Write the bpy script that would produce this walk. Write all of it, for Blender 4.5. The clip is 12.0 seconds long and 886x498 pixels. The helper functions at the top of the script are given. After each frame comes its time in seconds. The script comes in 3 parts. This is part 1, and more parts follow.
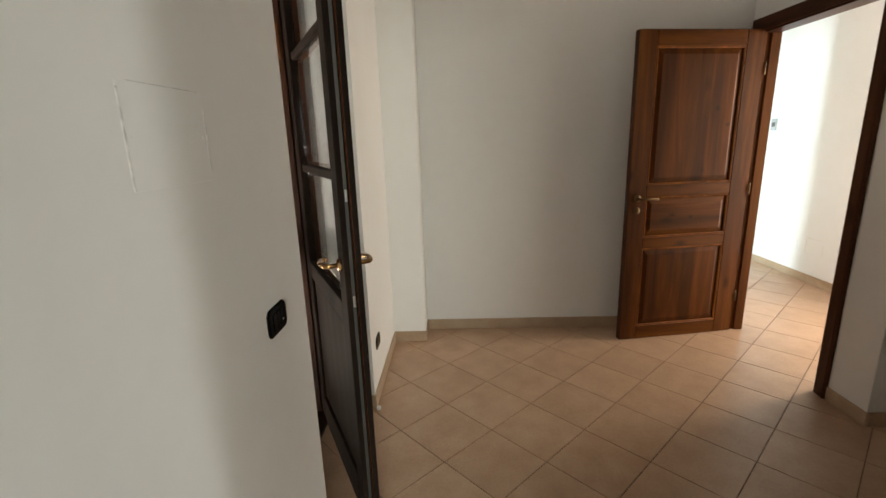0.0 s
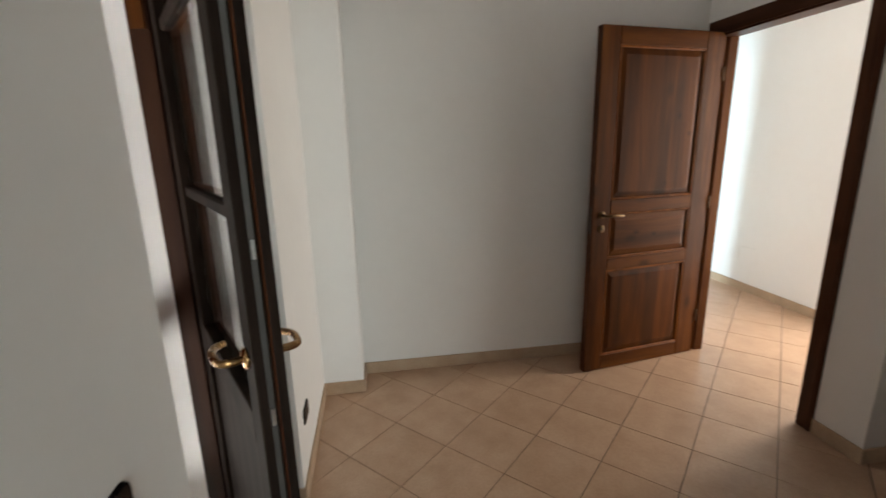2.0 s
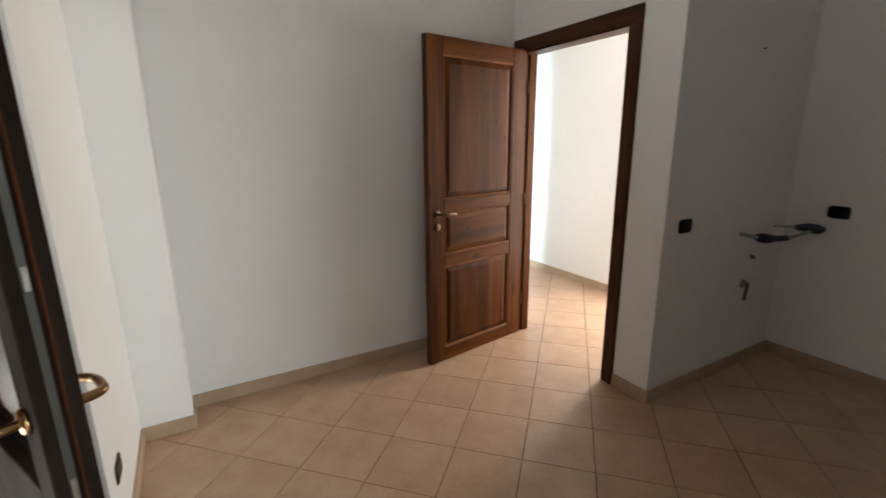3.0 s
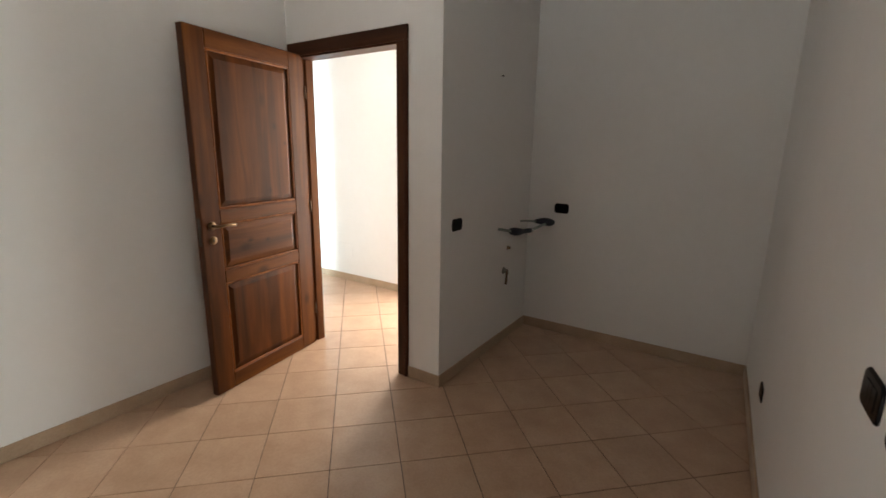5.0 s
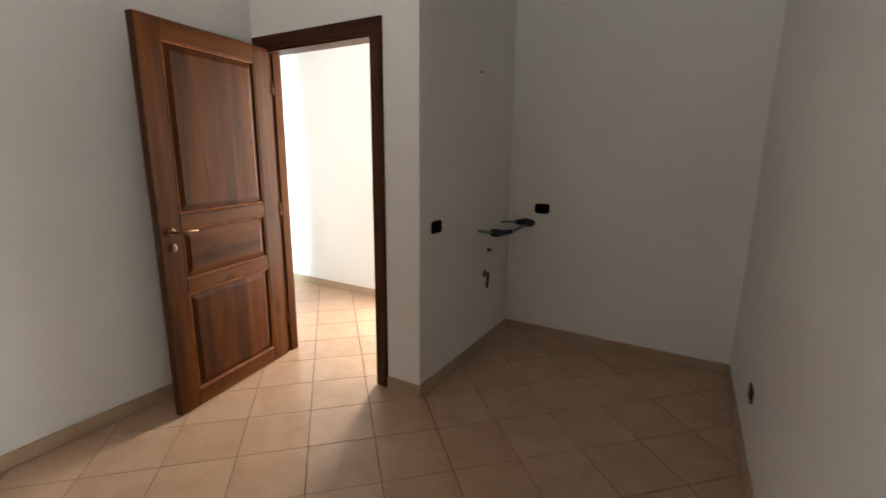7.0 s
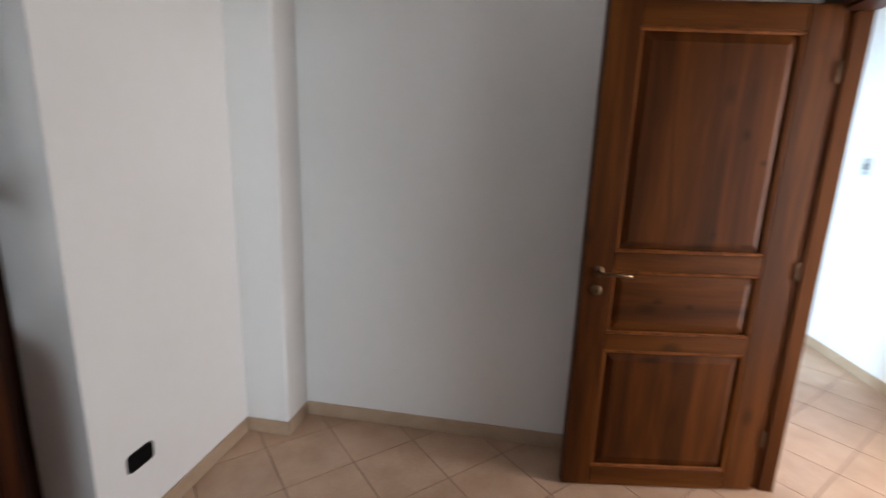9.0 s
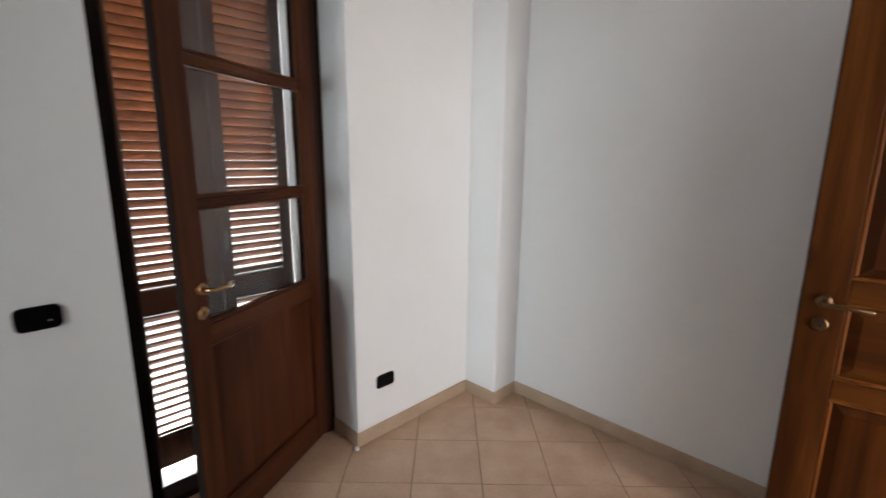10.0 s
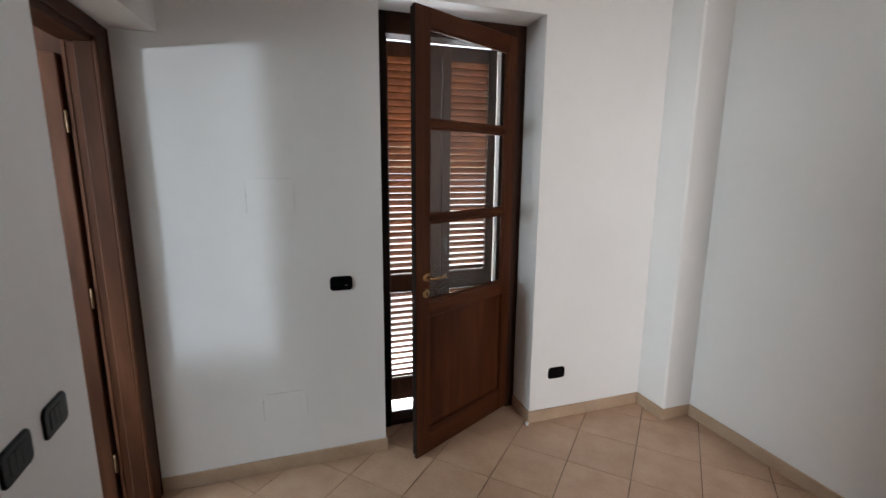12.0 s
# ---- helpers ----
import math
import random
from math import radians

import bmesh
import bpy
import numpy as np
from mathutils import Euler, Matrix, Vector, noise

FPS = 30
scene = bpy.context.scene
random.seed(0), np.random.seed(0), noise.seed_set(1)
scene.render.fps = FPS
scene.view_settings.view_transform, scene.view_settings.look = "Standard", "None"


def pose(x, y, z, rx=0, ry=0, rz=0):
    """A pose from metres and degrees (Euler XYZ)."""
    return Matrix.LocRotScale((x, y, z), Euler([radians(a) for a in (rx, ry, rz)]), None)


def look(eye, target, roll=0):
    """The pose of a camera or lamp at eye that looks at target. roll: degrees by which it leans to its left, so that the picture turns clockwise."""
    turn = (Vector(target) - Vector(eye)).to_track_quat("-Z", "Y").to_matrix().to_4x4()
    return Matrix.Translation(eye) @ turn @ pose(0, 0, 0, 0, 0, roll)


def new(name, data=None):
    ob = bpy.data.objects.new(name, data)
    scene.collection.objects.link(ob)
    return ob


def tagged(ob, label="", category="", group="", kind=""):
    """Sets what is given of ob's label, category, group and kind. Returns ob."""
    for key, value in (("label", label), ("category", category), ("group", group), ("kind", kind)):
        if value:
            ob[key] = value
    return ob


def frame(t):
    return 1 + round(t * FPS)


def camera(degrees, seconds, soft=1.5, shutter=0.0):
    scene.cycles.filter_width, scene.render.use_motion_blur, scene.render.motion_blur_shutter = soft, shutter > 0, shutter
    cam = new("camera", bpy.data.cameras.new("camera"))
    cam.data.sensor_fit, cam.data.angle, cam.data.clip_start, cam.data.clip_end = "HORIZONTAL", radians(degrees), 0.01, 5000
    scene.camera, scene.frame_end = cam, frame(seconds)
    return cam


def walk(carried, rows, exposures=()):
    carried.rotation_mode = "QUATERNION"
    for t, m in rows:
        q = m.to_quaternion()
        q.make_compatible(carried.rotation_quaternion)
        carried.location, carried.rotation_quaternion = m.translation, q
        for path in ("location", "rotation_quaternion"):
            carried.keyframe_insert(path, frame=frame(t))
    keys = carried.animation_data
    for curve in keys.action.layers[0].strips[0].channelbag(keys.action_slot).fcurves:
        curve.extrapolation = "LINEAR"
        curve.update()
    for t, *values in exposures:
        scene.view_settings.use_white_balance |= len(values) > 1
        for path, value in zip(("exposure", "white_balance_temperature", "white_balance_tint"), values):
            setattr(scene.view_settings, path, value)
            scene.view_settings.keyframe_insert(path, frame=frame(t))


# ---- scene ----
cam = camera(89.4, 12.0, shutter=0.4)
PATH = [
    (0, (0.076, 0.18, 1.471), (0.016, 2.121, 0.995), -1.8),
    (0.5, (0.052, 0.381, 1.443), (0.003, 2.326, 0.98), -1.2),
    (1, (0.019, 0.56, 1.486), (0.048, 2.504, 1.017), -0.9),
    (1.5, (-0.037, 0.681, 1.496), (0.034, 2.624, 1.027), -1.2),
    (2, (-0.046, 0.746, 1.498), (0.249, 2.667, 1.029), -1.3),
    (2.5, (-0.067, 0.779, 1.503), (0.62, 2.596, 1.027), -0.9),
    (3, (-0.062, 0.779, 1.495), (0.907, 2.465, 1.025), -0.5),
    (5, (-0.062, 0.76, 1.482), (1.569, 1.834, 1.051), 0.9),
    (5.5, (-0.052, 0.747, 1.476), (1.655, 1.701, 1.057), 1.0),
    (6, (-0.061, 0.755, 1.477), (1.692, 1.623, 1.061), 1.0),
    (6.5, (-0.04, 0.78, 1.467), (1.713, 1.65, 1.054), 0.7),
    (6.7, (-0.026, 0.798, 1.461), (1.717, 1.688, 1.048), 0.6),
    (8.5, (0.731, 1.256, 1.524), (1.188, 3.151, 1.075), 0.9),
    (9, (0.967, 1.322, 1.506), (0.642, 3.251, 1.087), 2.0),
    (9.5, (1.209, 1.309, 1.5), (0.238, 3.008, 1.087), 1.6),
    (10, (1.42, 1.223, 1.523), (0.041, 2.616, 1.125), 0.5),
    (10.5, (1.613, 1.206, 1.585), (-0.043, 2.252, 1.18), 0.0),
    (11, (1.778, 1.174, 1.589), (-0.029, 1.944, 1.21), 0.0),
    (11.5, (1.894, 1.135, 1.598), (0.05, 1.821, 1.239), 0.0),
    (12, (1.941, 1.071, 1.639), (0.073, 1.685, 1.272), 0.4),
]
# the clip's camera settles its exposure and white balance on the way
EXPOSURES = [(0, 1.35, 8100, 10), (1, 1.22, 7800, 10), (2, 1.27, 7300, 10), (3, 1.6, 7100, 10), (5, 1.85, 7300, 10), (6.7, 1.9, 7400, 10), (8.5, 1.45, 6500, 12), (9, 1.35, 6500, 14), (9.5, 1.65, 6500, 12), (10, 1.65, 6500, 12), (12, 1.5, 6500, 12)]
walk(cam, [(t, look(eye, target, roll)) for t, eye, target, roll in PATH], EXPOSURES)

# ---- world, sun, large lights, exposure ----
world = bpy.data.worlds.new("sky")
scene.world = world
world.use_nodes = True
wn = world.node_tree.nodes
sky = wn.new("ShaderNodeTexSky")
sky.sky_type, sky.sun_disc = "NISHITA", False
SUN_TO = Vector((-0.90, -0.40, 1.05)).normalized()
sky.sun_elevation = math.asin(SUN_TO.z)
sky.sun_rotation = math.atan2(SUN_TO.x, SUN_TO.y)
world.node_tree.links.new(sky.outputs[0], wn["Background"].inputs[0])
wn["Background"].inputs[1].default_value = 0.15
sun = new("sun", bpy.data.lights.new("sun", "SUN"))
sun.data.energy, sun.data.angle, sun.data.color = 5.0, radians(0.6), (1.0, 0.94, 0.85)
sun.matrix_world = look(SUN_TO * 30, (0, 0, 0))


def window_light(name, eye, target, width, height, watts, color):
    """The sky's light in a window's opening, or beyond it."""
    lamp = new(name, bpy.data.lights.new(name, "AREA"))
    lamp.data.shape, lamp.data.size, lamp.data.size_y = "RECTANGLE", width, height
    lamp.data.energy, lamp.data.color = watts, color
    lamp.matrix_world = look(eye, target)
    return lamp


window_light("hall_door_light", (3.56, 3.02, 1.2), (2.3, 2.97, 1.1), 0.48, 2.0, 18, (1.0, 0.965, 0.94))
window_light("side_room_light", (0.46, 4.90, 1.45), (3.4, 5.0, 1.2), 0.30, 1.3, 46, (0.52, 0.79, 1.0))
# lamp added beyond the back room's unseen east window for the wall's patch
window_light("back_room_light", (4.55, -3.62, 1.57), (0.05, 0.50, 1.35), 0.45, 0.12, 42, (0.74, 0.88, 1.0))
# lamp added in an unseen south window to brighten the north and west walls
window_light("back_room_window_light", (0.62, -3.50, 1.55), (0.3, 0.3, 1.4), 1.6, 1.4, 51, (0.78, 0.93, 1.0))
window_light("balcony_light", (-1.03, 1.985, 1.15), (1.0, 1.985, 1.15), 0.74, 2.3, 34, (0.85, 0.93, 1.0))


# ---- materials ----
def material(name, rough=0.6, metal=0.0, coat=0.0):
    m = bpy.data.materials.new(name)
    m.use_nodes = True
    b = m.node_tree.nodes["Principled BSDF"]
    b.inputs["Roughness"].default_value, b.inputs["Metallic"].default_value = rough, metal
    b.inputs["Coat Weight"].default_value = coat
    return m, m.node_tree.nodes, m.node_tree.links, b


def node(nodes, kind, **values):
    n = nodes.new(kind)
    for k, v in values.items():
        n.inputs[k].default_value = v
    return n


def ramp(nodes, stops):
    r = nodes.new("ShaderNodeValToRGB")
    while len(r.color_ramp.elements) < len(stops):
        r.color_ramp.elements.new(0.5)
    for e, (p, c) in zip(r.color_ramp.elements, stops):
        e.position, e.color = p, (*c, 1)
    return r


def mix(nodes, links, a, b, fac, blend="MIX"):
    x = nodes.new("ShaderNodeMix")
    x.data_type, x.blend_type = "RGBA", blend
    for socket, value in ((x.inputs[0], fac), (x.inputs[6], a), (x.inputs[7], b)):
        if isinstance(value, bpy.types.NodeSocket):
            links.new(value, socket)
        elif isinstance(value, tuple):
            socket.default_value = (*value, 1)
        else:
            socket.default_value = value
    return x.outputs[2]


def bump(nodes, links, b, height, strength, distance):
    n = nodes.new("ShaderNodeBump")
    n.inputs["Strength"].default_value, n.inputs["Distance"].default_value = strength, distance
    links.new(height, n.inputs["Height"])
    links.new(n.outputs[0], b.inputs["Normal"])


def plaster(name, color, dirt):
    m, nodes, links, b = material(name, 0.78)
    co = nodes.new("ShaderNodeTexCoord")
    big = node(nodes, "ShaderNodeTexNoise", Scale=1.3, Detail=4.0)
    mid = node(nodes, "ShaderNodeTexNoise", Scale=14.0, Detail=5.0, Roughness=0.6)
    fine = node(nodes, "ShaderNodeTexNoise", Scale=160.0, Detail=3.0)
    for n in (big, mid, fine):
        links.new(co.outputs["Object"], n.inputs["Vector"])
    r1 = ramp(nodes, [(0.3, color), (0.75, dirt)])
    links.new(big.outputs[0], r1.inputs[0])
    r2 = ramp(nodes, [(0.3, (0.975, 0.975, 0.975)), (0.7, (1, 1, 1))])
    links.new(mid.outputs[0], r2.inputs[0])
    links.new(mix(nodes, links, r1.outputs[0], r2.outputs[0], 0.7, "MULTIPLY"), b.inputs["Base Color"])
    add = nodes.new("ShaderNodeMath")
    add.operation = "MULTIPLY_ADD"
    links.new(mid.outputs[0], add.inputs[0])
    add.inputs[1].default_value = 0.5
    links.new(fine.outputs[0], add.inputs[2])
    bump(nodes, links, b, add.outputs[0], 0.04, 0.0010)
    return m


def ceramic(name, tints, rough, gloss_noise=0.1):
    """Glazed tile: a cloudy body, fine specks, each piece a little different."""
    m, nodes, links, b = material(name, rough)
    co, info = nodes.new("ShaderNodeTexCoord"), nodes.new("ShaderNodeObjectInfo")
    shift = nodes.new("ShaderNodeVectorMath")
    shift.operation = "MULTIPLY_ADD"
    shift.inputs[1].default_value = (37, 53, 71)
    links.new(info.outputs["Random"], shift.inputs[0])
    links.new(co.outputs["Object"], shift.inputs[2])
    cloud = node(nodes, "ShaderNodeTexNoise", Scale=6.0, Detail=5.0, Roughness=0.55)
    speck = node(nodes, "ShaderNodeTexNoise", Scale=90.0, Detail=3.0)
    worn = node(nodes, "ShaderNodeTexNoise", Scale=2.2, Detail=3.0)
    for n in (cloud, speck):
        links.new(shift.outputs[0], n.inputs["Vector"])
    geo = nodes.new("ShaderNodeNewGeometry")
    links.new(geo.outputs["Position"], worn.inputs["Vector"])
    r = ramp(nodes, [(0.25, tints[0]), (0.5, tints[1]), (0.75, tints[2])])
    links.new(cloud.outputs[0], r.inputs[0])
    r2 = ramp(nodes, [(0.35, (0.86, 0.84, 0.82)), (0.6, (1, 1, 1))])
    links.new(speck.outputs[0], r2.inputs[0])
    c = mix(nodes, links, r.outputs[0], r2.outputs[0], 0.55, "MULTIPLY")
    r3 = ramp(nodes, [(0.0, (0.93, 0.92, 0.91)), (1.0, (1, 1, 1))])
    links.new(info.outputs["Random"], r3.inputs[0])
    c = mix(nodes, links, c, r3.outputs[0], 1.0, "MULTIPLY")
    links.new(c, b.inputs["Base Color"])
    r4 = ramp(nodes, [(0.3, (rough - gloss_noise,) * 3), (0.7, (rough + gloss_noise,) * 3)])
    links.new(worn.outputs[0], r4.inputs[0])
    links.new(r4.outputs[0], b.inputs["Roughness"])
    bump(nodes, links, b, cloud.outputs[0], 0.12, 0.002)
    return m


def wood(name, dark, mid, light, rough, across=False, boards=0.0, knots=0.6, coat=0.1, marks=()):
    """Stained pine: long grain along z (or along x), boards of differing tint, sparse dark knots."""
    m, nodes, links, b = material(name, rough, coat=coat)
    b.inputs["Coat Roughness"].default_value = 0.3
    b.inputs["Specular IOR Level"].default_value = 0.12
    co, info = nodes.new("ShaderNodeTexCoord"), nodes.new("ShaderNodeObjectInfo")
    shift = nodes.new("ShaderNodeVectorMath")
    shift.operation = "MULTIPLY_ADD"
    shift.inputs[1].default_value = (3.1, 5.3, 7.7)
    links.new(info.outputs["Random"], shift.inputs[0])
    links.new(co.outputs["Object"], shift.inputs[2])
    src = shift.outputs[0]

    def stretched(scale):
        mp = nodes.new("ShaderNodeMapping")
        mp.inputs["Scale"].default_value = (scale[2], scale[1], scale[0]) if across else scale
        links.new(src, mp.inputs["Vector"])
        return mp.outputs[0]

    wave = node(nodes, "ShaderNodeTexNoise", Scale=1.0, Detail=3.5, Roughness=0.55, Distortion=0.8)
    links.new(stretched((9.0, 6.0, 0.9)), wave.inputs["Vector"])
    pore = node(nodes, "ShaderNodeTexNoise", Scale=1.0, Detail=3.0, Roughness=0.7)
    links.new(stretched((260.0, 120.0, 7.0)), pore.inputs["Vector"])
    r = ramp(nodes, [(0.28, dark), (0.5, mid), (0.72, light)])
    links.new(wave.outputs[0], r.inputs[0])
    r2 = ramp(nodes, [(0.3, (0.72, 0.68, 0.64)), (0.6, (1, 1, 1))])
    links.new(pore.outputs[0], r2.inputs[0])
    c = mix(nodes, links, r.outputs[0], r2.outputs[0], 0.7, "MULTIPLY")
    if boards:
        sep = nodes.new("ShaderNodeSeparateXYZ")
        links.new(co.outputs["Object"], sep.inputs[0])
        cell = nodes.new("ShaderNodeMath")
        cell.operation = "DIVIDE"
        links.new(sep.outputs["X"], cell.inputs[0])
        cell.inputs[1].default_value = boards
        low = nodes.new("ShaderNodeMath")
        low.operation = "FLOOR"
        links.new(cell.outputs[0], low.inputs[0])
        white = nodes.new("ShaderNodeTexWhiteNoise")
        white.noise_dimensions = "1D"
        links.new(low.outputs[0], white.inputs["W"])
        r5 = ramp(nodes, [(0.0, (0.72, 0.68, 0.64)), (1.0, (1.08, 1.05, 1.0))])
        links.new(white.outputs["Value"], r5.inputs[0])
        c = mix(nodes, links, c, r5.outputs[0], 1.0, "MULTIPLY")
    if knots:
        vor = node(nodes, "ShaderNodeTexVoronoi", Scale=1.0, Randomness=1.0)
        links.new(stretched((6.0, 2.0, 3.2)), vor.inputs["Vector"])
        r6 = ramp(nodes, [(0.06, (1, 1, 1)), (0.2, (0, 0, 0))])
        links.new(vor.outputs["Distance"], r6.inputs[0])
        pick = nodes.new("ShaderNodeSeparateColor")
        links.new(vor.outputs["Color"], pick.inputs[0])
        some = nodes.new("ShaderNodeMath")
        some.operation = "GREATER_THAN"
        links.new(pick.outputs[0], some.inputs[0])
        some.inputs[1].default_value = 0.30
        both = nodes.new("ShaderNodeMath")
        both.operation = "MULTIPLY"
        links.new(r6.outputs[0], both.inputs[0])
        links.new(some.outputs[0], both.inputs[1])
        fade = nodes.new("ShaderNodeMath")
        fade.operation = "MULTIPLY"
        links.new(both.outputs[0], fade.inputs[0])
        fade.inputs[1].default_value = knots
        c = mix(nodes, links, c, tuple(x * 0.3 for x in dark), fade.outputs[0])
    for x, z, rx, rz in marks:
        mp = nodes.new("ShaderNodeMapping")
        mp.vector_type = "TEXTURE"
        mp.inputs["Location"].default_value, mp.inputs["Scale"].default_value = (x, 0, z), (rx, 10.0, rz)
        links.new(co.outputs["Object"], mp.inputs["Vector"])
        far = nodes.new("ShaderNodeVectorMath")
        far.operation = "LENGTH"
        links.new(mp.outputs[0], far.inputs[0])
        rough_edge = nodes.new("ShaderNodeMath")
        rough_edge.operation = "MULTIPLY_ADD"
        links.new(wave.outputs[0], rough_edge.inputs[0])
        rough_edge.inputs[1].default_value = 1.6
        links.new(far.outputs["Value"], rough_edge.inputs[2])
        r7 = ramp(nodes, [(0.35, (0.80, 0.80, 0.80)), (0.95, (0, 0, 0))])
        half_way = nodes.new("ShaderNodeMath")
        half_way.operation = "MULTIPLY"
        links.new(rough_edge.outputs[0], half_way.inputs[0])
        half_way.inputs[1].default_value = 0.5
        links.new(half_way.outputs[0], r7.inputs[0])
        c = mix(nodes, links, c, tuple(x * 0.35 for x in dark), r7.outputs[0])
    links.new(c, b.inputs["Base Color"])
    bump(nodes, links, b, pore.outputs[0], 0.15, 0.001)
    return m


def plain(name, color, rough, metal=0.0, wear=0.12, scale=30.0, coat=0.0):
    m, nodes, links, b = material(name, rough, metal, coat)
    co = nodes.new("ShaderNodeTexCoord")
    n = node(nodes, "ShaderNodeTexNoise", Scale=scale, Detail=4.0)
    links.new(co.outputs["Object"], n.inputs["Vector"])
    r = ramp(nodes, [(0.3, tuple(c * (1 - wear) for c in color)), (0.7, tuple(min(1, c * (1 + wear)) for c in color))])
    links.new(n.outputs[0], r.inputs[0])
    links.new(r.outputs[0], b.inputs["Base Color"])
    r2 = ramp(nodes, [(0.3, (max(0.03, rough - 0.06),) * 3), (0.7, (rough + 0.08,) * 3)])
    links.new(n.outputs[0], r2.inputs[0])
    links.new(r2.outputs[0], b.inputs["Roughness"])
    return m


M_WALL = plaster("white_wall_paint", (0.865, 0.855, 0.84), (0.83, 0.815, 0.795))
M_CEIL = plaster("ceiling_paint", (0.87, 0.87, 0.865), (0.84, 0.84, 0.83))
M_TILE = ceramic("beige_floor_tile", ((0.455, 0.292, 0.190), (0.522, 0.344, 0.232), (0.580, 0.396, 0.278)), 0.36, 0.045)
M_SKIRT = ceramic("beige_skirting_tile", ((0.43, 0.305, 0.205), (0.49, 0.355, 0.245), (0.54, 0.40, 0.285)), 0.42)
M_GROUT = plain("brown_grout", (0.080, 0.056, 0.040), 0.9)
PINE = ((0.046, 0.0125, 0.0024), (0.102, 0.0305, 0.0054), (0.168, 0.055, 0.0105))
M_PINE = wood("stained_pine_upright", *PINE, 0.46, coat=0.03)
# moulding tone raised 1.9 times: highlights on its edges put into the colour
M_PINE_E = wood("highlit_pine_moulding", *[tuple(c * 1.9 for c in tone) for tone in PINE], 0.40, knots=0.0, coat=0.1)
M_PINE_H = wood("stained_pine_across", *PINE, 0.42, across=True, coat=0.03)
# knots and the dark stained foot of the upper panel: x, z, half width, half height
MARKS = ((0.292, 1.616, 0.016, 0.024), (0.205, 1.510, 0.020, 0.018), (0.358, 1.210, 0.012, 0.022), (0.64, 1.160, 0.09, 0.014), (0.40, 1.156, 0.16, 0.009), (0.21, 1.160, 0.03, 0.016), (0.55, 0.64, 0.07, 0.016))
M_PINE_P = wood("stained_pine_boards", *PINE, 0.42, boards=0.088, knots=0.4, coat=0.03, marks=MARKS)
M_PINE_PH = wood("stained_pine_boards_across", *PINE, 0.42, across=True, knots=0.6, coat=0.03, marks=((0.55, 0.912, 0.028, 0.016), (0.41, 0.893, 0.020, 0.014)))
DARK = ((0.036, 0.0125, 0.006), (0.068, 0.024, 0.011), (0.10, 0.038, 0.018))
M_CASE = wood("dark_stained_casing", *DARK, 0.45, knots=0.4)
M_CASE_H = wood("dark_stained_casing_across", *DARK, 0.45, across=True, knots=0.4)
JAMB = ((0.044, 0.0150, 0.0068), (0.086, 0.0315, 0.0150), (0.130, 0.052, 0.027))
M_JAMB = wood("brown_stained_jamb", *JAMB, 0.5, knots=0.7, coat=0.03)
MAHO = ((0.036, 0.0102, 0.0040), (0.070, 0.0205, 0.0076), (0.104, 0.0335, 0.0126))
M_MAHO = wood("dark_varnished_wood", *MAHO, 0.42, knots=0.0, coat=0.05)
M_MAHO_H = wood("dark_varnished_wood_across", *MAHO, 0.42, across=True, knots=0.0, coat=0.05)
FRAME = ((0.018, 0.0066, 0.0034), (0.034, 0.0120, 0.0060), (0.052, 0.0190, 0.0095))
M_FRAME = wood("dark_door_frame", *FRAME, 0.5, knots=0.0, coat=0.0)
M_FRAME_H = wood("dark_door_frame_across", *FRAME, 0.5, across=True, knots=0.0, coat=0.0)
# balcony door's outer side and edge: weathered wood darkened for the shade there
M_OUTER = wood("weathered_shaded_wood", (0.010, 0.0062, 0.0046), (0.018, 0.0112, 0.0085), (0.030, 0.019, 0.0145), 0.85, knots=0.0, coat=0.0)
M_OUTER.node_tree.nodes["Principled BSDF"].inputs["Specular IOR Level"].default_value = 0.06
M_SLAT = wood("brown_shutter_wood", (0.075, 0.0215, 0.0048), (0.118, 0.036, 0.0085), (0.160, 0.054, 0.0140), 0.8, across=False, knots=0.0, coat=0.0)
M_SLAT.node_tree.nodes["Principled BSDF"].inputs["Specular IOR Level"].default_value = 0.05
M_BLACK = plain("black_plastic", (0.004, 0.004, 0.005), 0.20, wear=0.02, scale=4)
M_BLACK2 = plain("black_plastic_keys", (0.004, 0.004, 0.005), 0.16, wear=0.02, scale=4)
for gloss in (M_BLACK, M_BLACK2):
    gloss.node_tree.nodes["Principled BSDF"].inputs["Specular IOR Level"].default_value = 0.10
M_WHITE = plain("white_plastic", (0.78, 0.78, 0.76), 0.45, wear=0.03)
M_GREY = plain("grey_plastic", (0.42, 0.43, 0.43), 0.45)
M_BRONZE = plain("aged_bronze", (0.17, 0.105, 0.055), 0.34, 1.0)
M_STEEL = plain("steel", (0.55, 0.55, 0.54), 0.35, 1.0)
M_DARKMETAL = plain("darkened_bronze", (0.16, 0.10, 0.06), 0.45, 1.0)
M_CHROME = plain("tarnished_chrome", (0.22, 0.20, 0.18), 0.32, 1.0)
M_WRAP = plain("black_pipe_wrap", (0.012, 0.017, 0.034), 0.5, scale=60)
M_HOSE = plain("grey_green_pipe", (0.22, 0.26, 0.23), 0.5)
M_SEAL = plain("grey_rubber_seal", (0.10, 0.095, 0.09), 0.6)
M_LOCK = plain("dull_metal_strip", (0.075, 0.070, 0.066), 0.6, 0.5)
M_LEVER = plain("brown_brass", (0.36, 0.21, 0.095), 0.25, 1.0)
M_MARBLE = plain("pale_marble", (0.62, 0.59, 0.54), 0.3, scale=9)
M_GROUND = plain("pale_paving", (0.42, 0.40, 0.36), 0.85, scale=1.5)
